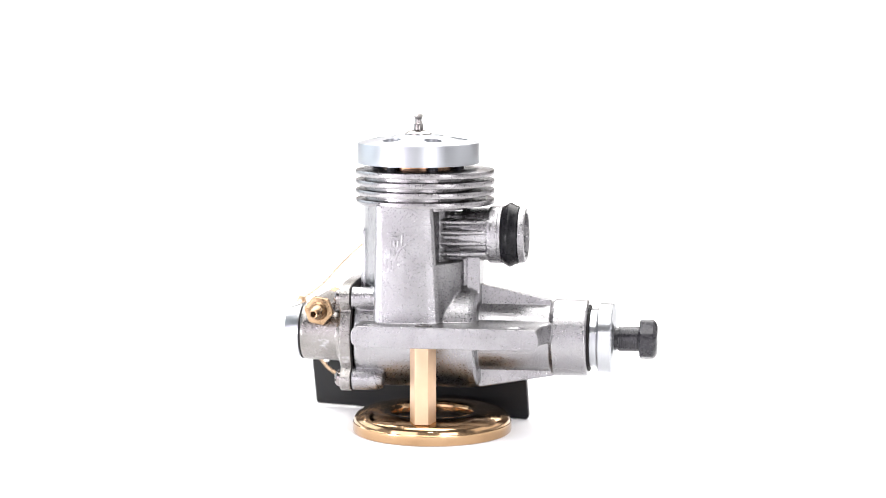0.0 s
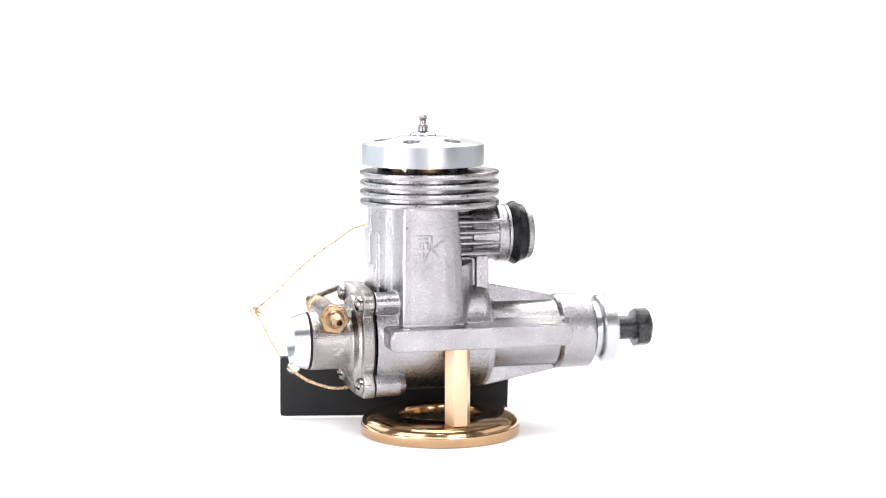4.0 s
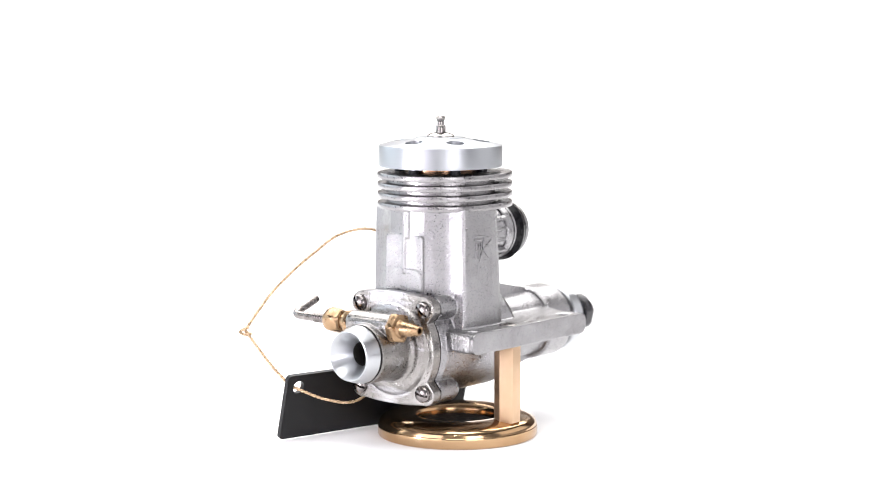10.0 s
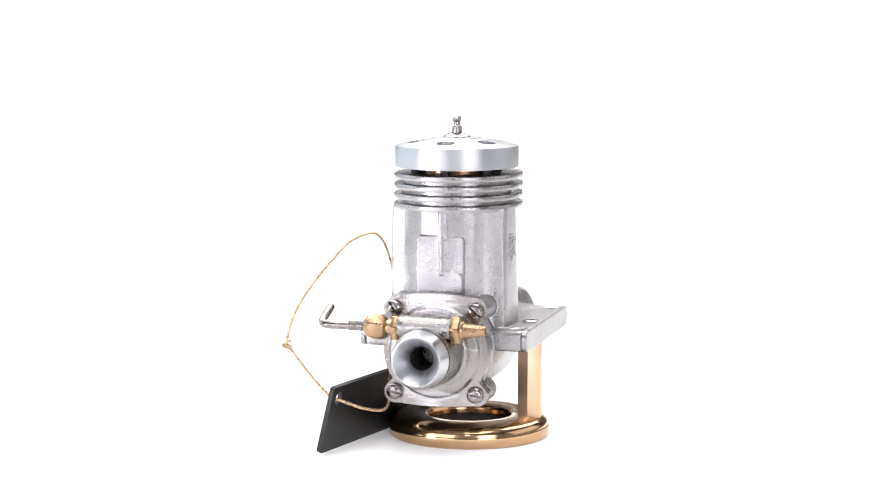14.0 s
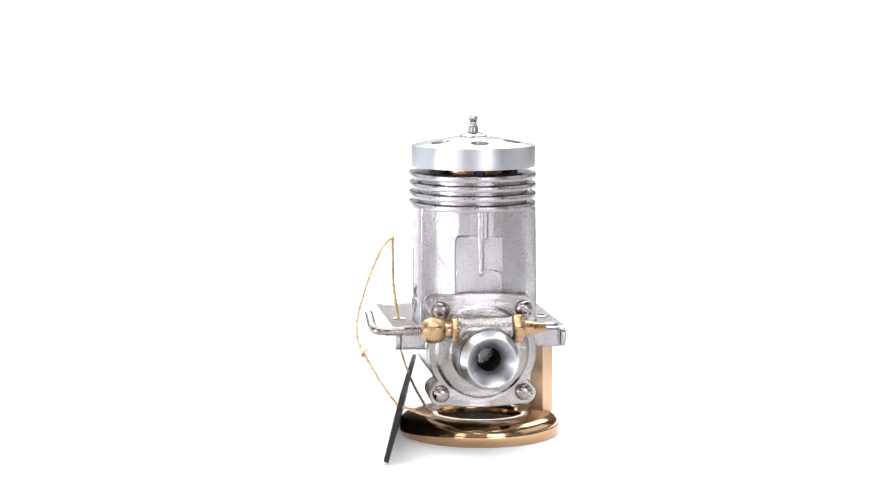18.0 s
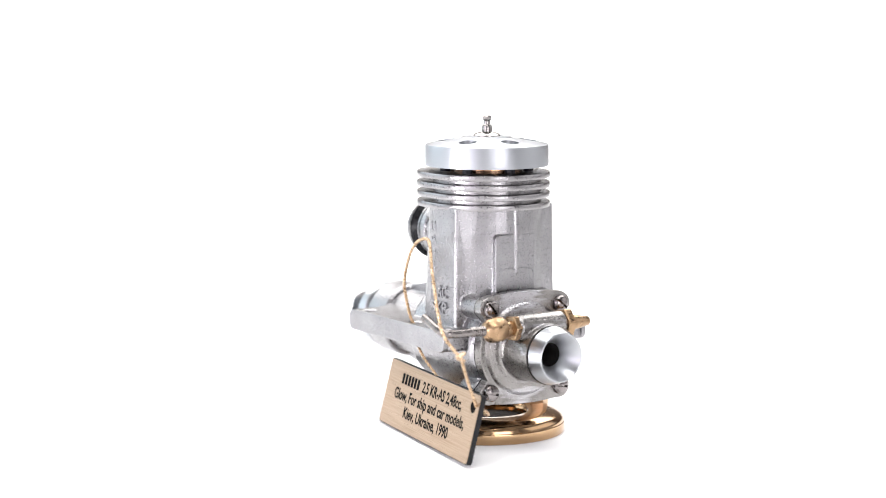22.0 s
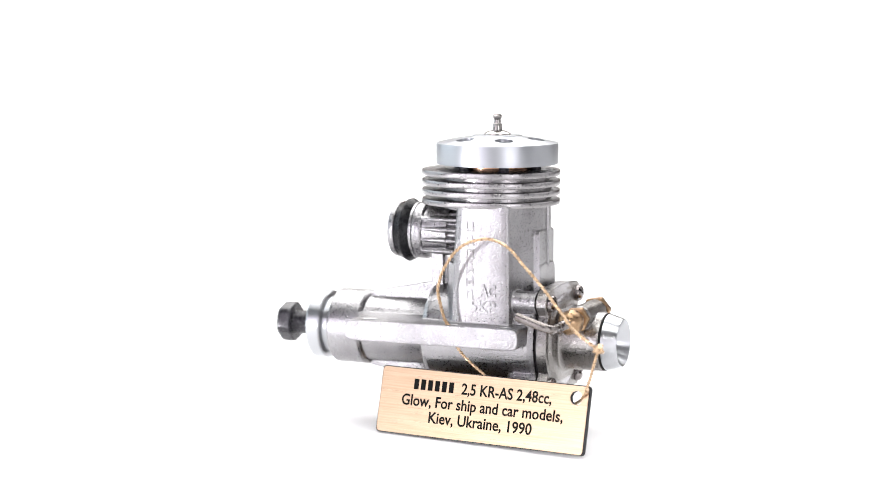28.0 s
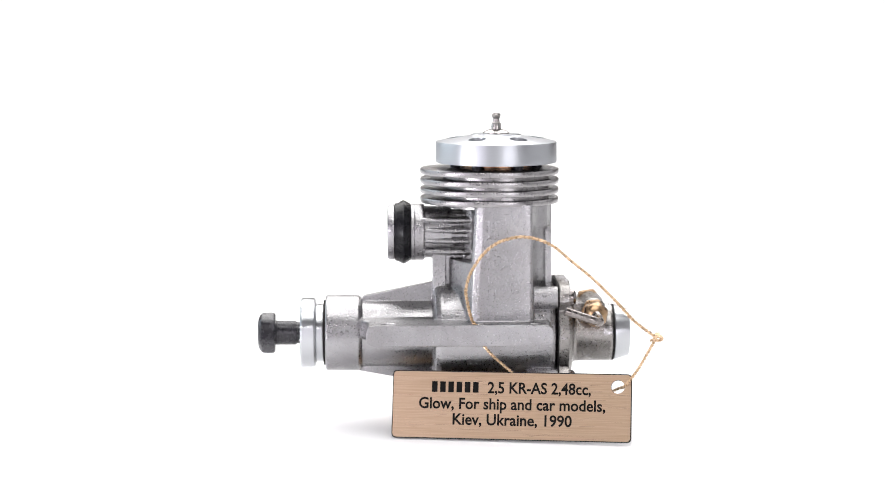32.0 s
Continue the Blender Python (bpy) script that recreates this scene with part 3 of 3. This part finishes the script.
# ---- stand, tag and cord ----
def stand(root):
    arc = [(14.4 + 6.2 * math.cos(radians(a)) ** 0.9, 2.95 + 3.0 * math.sin(radians(a)) ** 0.85) for a in range(5, 90, 5)]
    ring = lathe([(10.4, 0.0), (20.2, 0.0), (20.7, 0.3), (20.85, 0.6), (20.85, 2.5), (20.8, 2.8), (20.65, 2.95)] + arc + [(14.4, 5.95), (12.6, 5.85), (11.6, 5.7), (11.0, 5.4), (10.7, 4.9), (10.6, 4.4)], 128, True)
    # near-black disc added inside the ring so that its hole looks dark
    part("dark_hole_disc", moved(lathe([(0, 0.2), (10.5, 0.2), (10.5, 3.2), (10.2, 3.4), (0, 3.4)], 64), Matrix.Translation((4.0, -2.4, 0))), DARK, root, "black disc added to darken the hole of the ring")
    part("base_ring", moved(ring, Matrix.Translation((4.0, -2.4, 0))), BRASS, root, "polished brass base ring")
    part("pillar", moved(plate(rounded(hexagon(3.4, 2), 0.15), 5.3, 25.05, (), 0.15), Matrix.Translation((4.3, -18.6, 0))), BRASS_SATIN, root, "hexagonal polished brass pillar")


def name_tag(root):
    # local x along the writing, y up the plate, z out of the face; origin at the lower corner
    outline = rounded([(0, 0), (61.9, 0), (61.9, 17.5), (0, 17.5)], 1.2)
    hole = (58.3, 14.2, 1.7)
    part("plate", plate(outline, -1.35, -0.12, [hole]), TAGBACK, root, "black plastic tag plate")
    inner = rounded([(0.25, 0.25), (61.65, 0.25), (61.65, 17.25), (0.25, 17.25)], 1.1)
    part("face", plate(inner, -0.15, 0.0, [(58.3, 14.2, 1.75)]), TAGFACE, root, "brushed gold-coloured tag face")
    rows = (("2,5 KR-AS 2,48cc,", 38.15, 26.6, 12.0), ("Glow, For ship and car models,", 31.1, 48.2, 7.8), ("Kiev, Ukraine, 1990", 31.3, 30.8, 3.75))
    for text, x, w, y in rows:
        part("engraved_line", text_mesh(text, 4.05, w, 0.02, Matrix.Translation((x, y, 0.022))), INK, root, "dark engraved writing")
    # the first word as plain bars
    for k in range(6):
        part("engraved_bar", box(10.3 + k * 2.14, 11.75 + k * 2.14, 12.0, 14.75, 0.0, 0.04), INK, root)


def rope(points, r, turns_per_mm, strand):
    """Two thin strands wound round each other along a path."""
    path = smooth_path(points, 14)
    fr = frames_along(path)
    out = []
    for phase in (0, math.pi):
        run, pts = 0.0, []
        for k, (p, s, u, d) in enumerate(fr):
            if k:
                run += (p - fr[k - 1][0]).length
            a = 2 * math.pi * turns_per_mm * run + phase
            pts.append(p + (s * math.cos(a) + u * math.sin(a)) * r)
        out.append(sweep(pts, strand, 6))
    return merge(*out)


def cord(root):
    over = [(5.0, 18.6, 26.0), (5.2, 18.6, 29.0), (7.0, 18.9, 31.5), (8.3, 19.5, 36.8), (8.5, 19.8, 39.9), (7.1, 20.0, 44.2), (3.6, 20.5, 49.2), (-0.8, 21.0, 52.1), (-6.5, 21.9, 53.1), (-12.6, 24.9, 51.5), (-17.6, 27.6, 47.7), (-23.2, 30.2, 43.2), (-28.8, 32.6, 37.8), (-33.0, 33.6, 33.3), (-38.8, 32.9, 28.9)]
    down = [(-38.8, 32.4, 28.9), (-36.9, 30.0, 24.6), (-34.9, 27.2, 20.0), (-33.0, 24.8, 16.6), (-31.7, 23.2, 14.6), (-31.0, 21.4, 14.0), (-27.0, 17.0, 11.6), (-20.5, 13.8, 10.0), (-13.0, 14.4, 11.0), (-6.0, 16.6, 15.5), (1.0, 18.4, 21.5), (5.0, 18.6, 26.0)]
    part("upper_strand", rope(over, 0.24, 0.45, 0.26), CORD, root)
    part("lower_strand", rope(down, 0.22, 0.45, 0.24), CORD, root)
    knot = [(0.9 * math.sin(a * 2) + 0.2 * a - 0.9, 0.8 * math.cos(a * 3), 0.9 * math.sin(a * 1.5)) for a in [k * 0.55 for k in range(14)]]
    part("knot", moved(sweep(smooth_path(knot, 5), 0.36, 6), Matrix.Translation((-38.8, 32.4, 28.9))), CORD, root)


BASE = pose(-0.01032, -0.00090, 0, 0, 0, -8.7)     # the engine's place on the turntable
TAG = BASE @ Matrix.Translation((0.02772, 0.0165, 0.0004)) @ Matrix.Rotation(radians(169.78), 4, "Z") @ Matrix.Rotation(radians(90 - 13.8), 4, "X") @ Matrix.Rotation(radians(0.5), 4, "Z")

room()
engine_root = thing("model_engine", BASE, "small silver cast aluminium glow engine on a brass stand", "model engine")
crankcase(engine_root)
cylinder_top(engine_root)
exhaust(engine_root)
rear_cover(engine_root)
shaft(engine_root)
markings(engine_root)
stand_root = thing("display_stand", BASE, "polished brass display stand with ring base and pillar", "stand")
stand(stand_root)
tag_root = thing("name_tag", TAG, "gold-faced black name tag leaning on the brass ring", "tag")
name_tag(tag_root)
cord_root = thing("tag_cord", BASE, "twisted gold cord tied through tag and lug", "cord")
cord(cord_root)


def motions():
    for ob, base in ((engine_root, BASE), (stand_root, BASE), (tag_root, TAG), (cord_root, BASE)):
        walk(ob, [(t, Matrix.Rotation(radians(RATE * t), 4, "Z") @ base) for t in range(0, 33)])


motions()
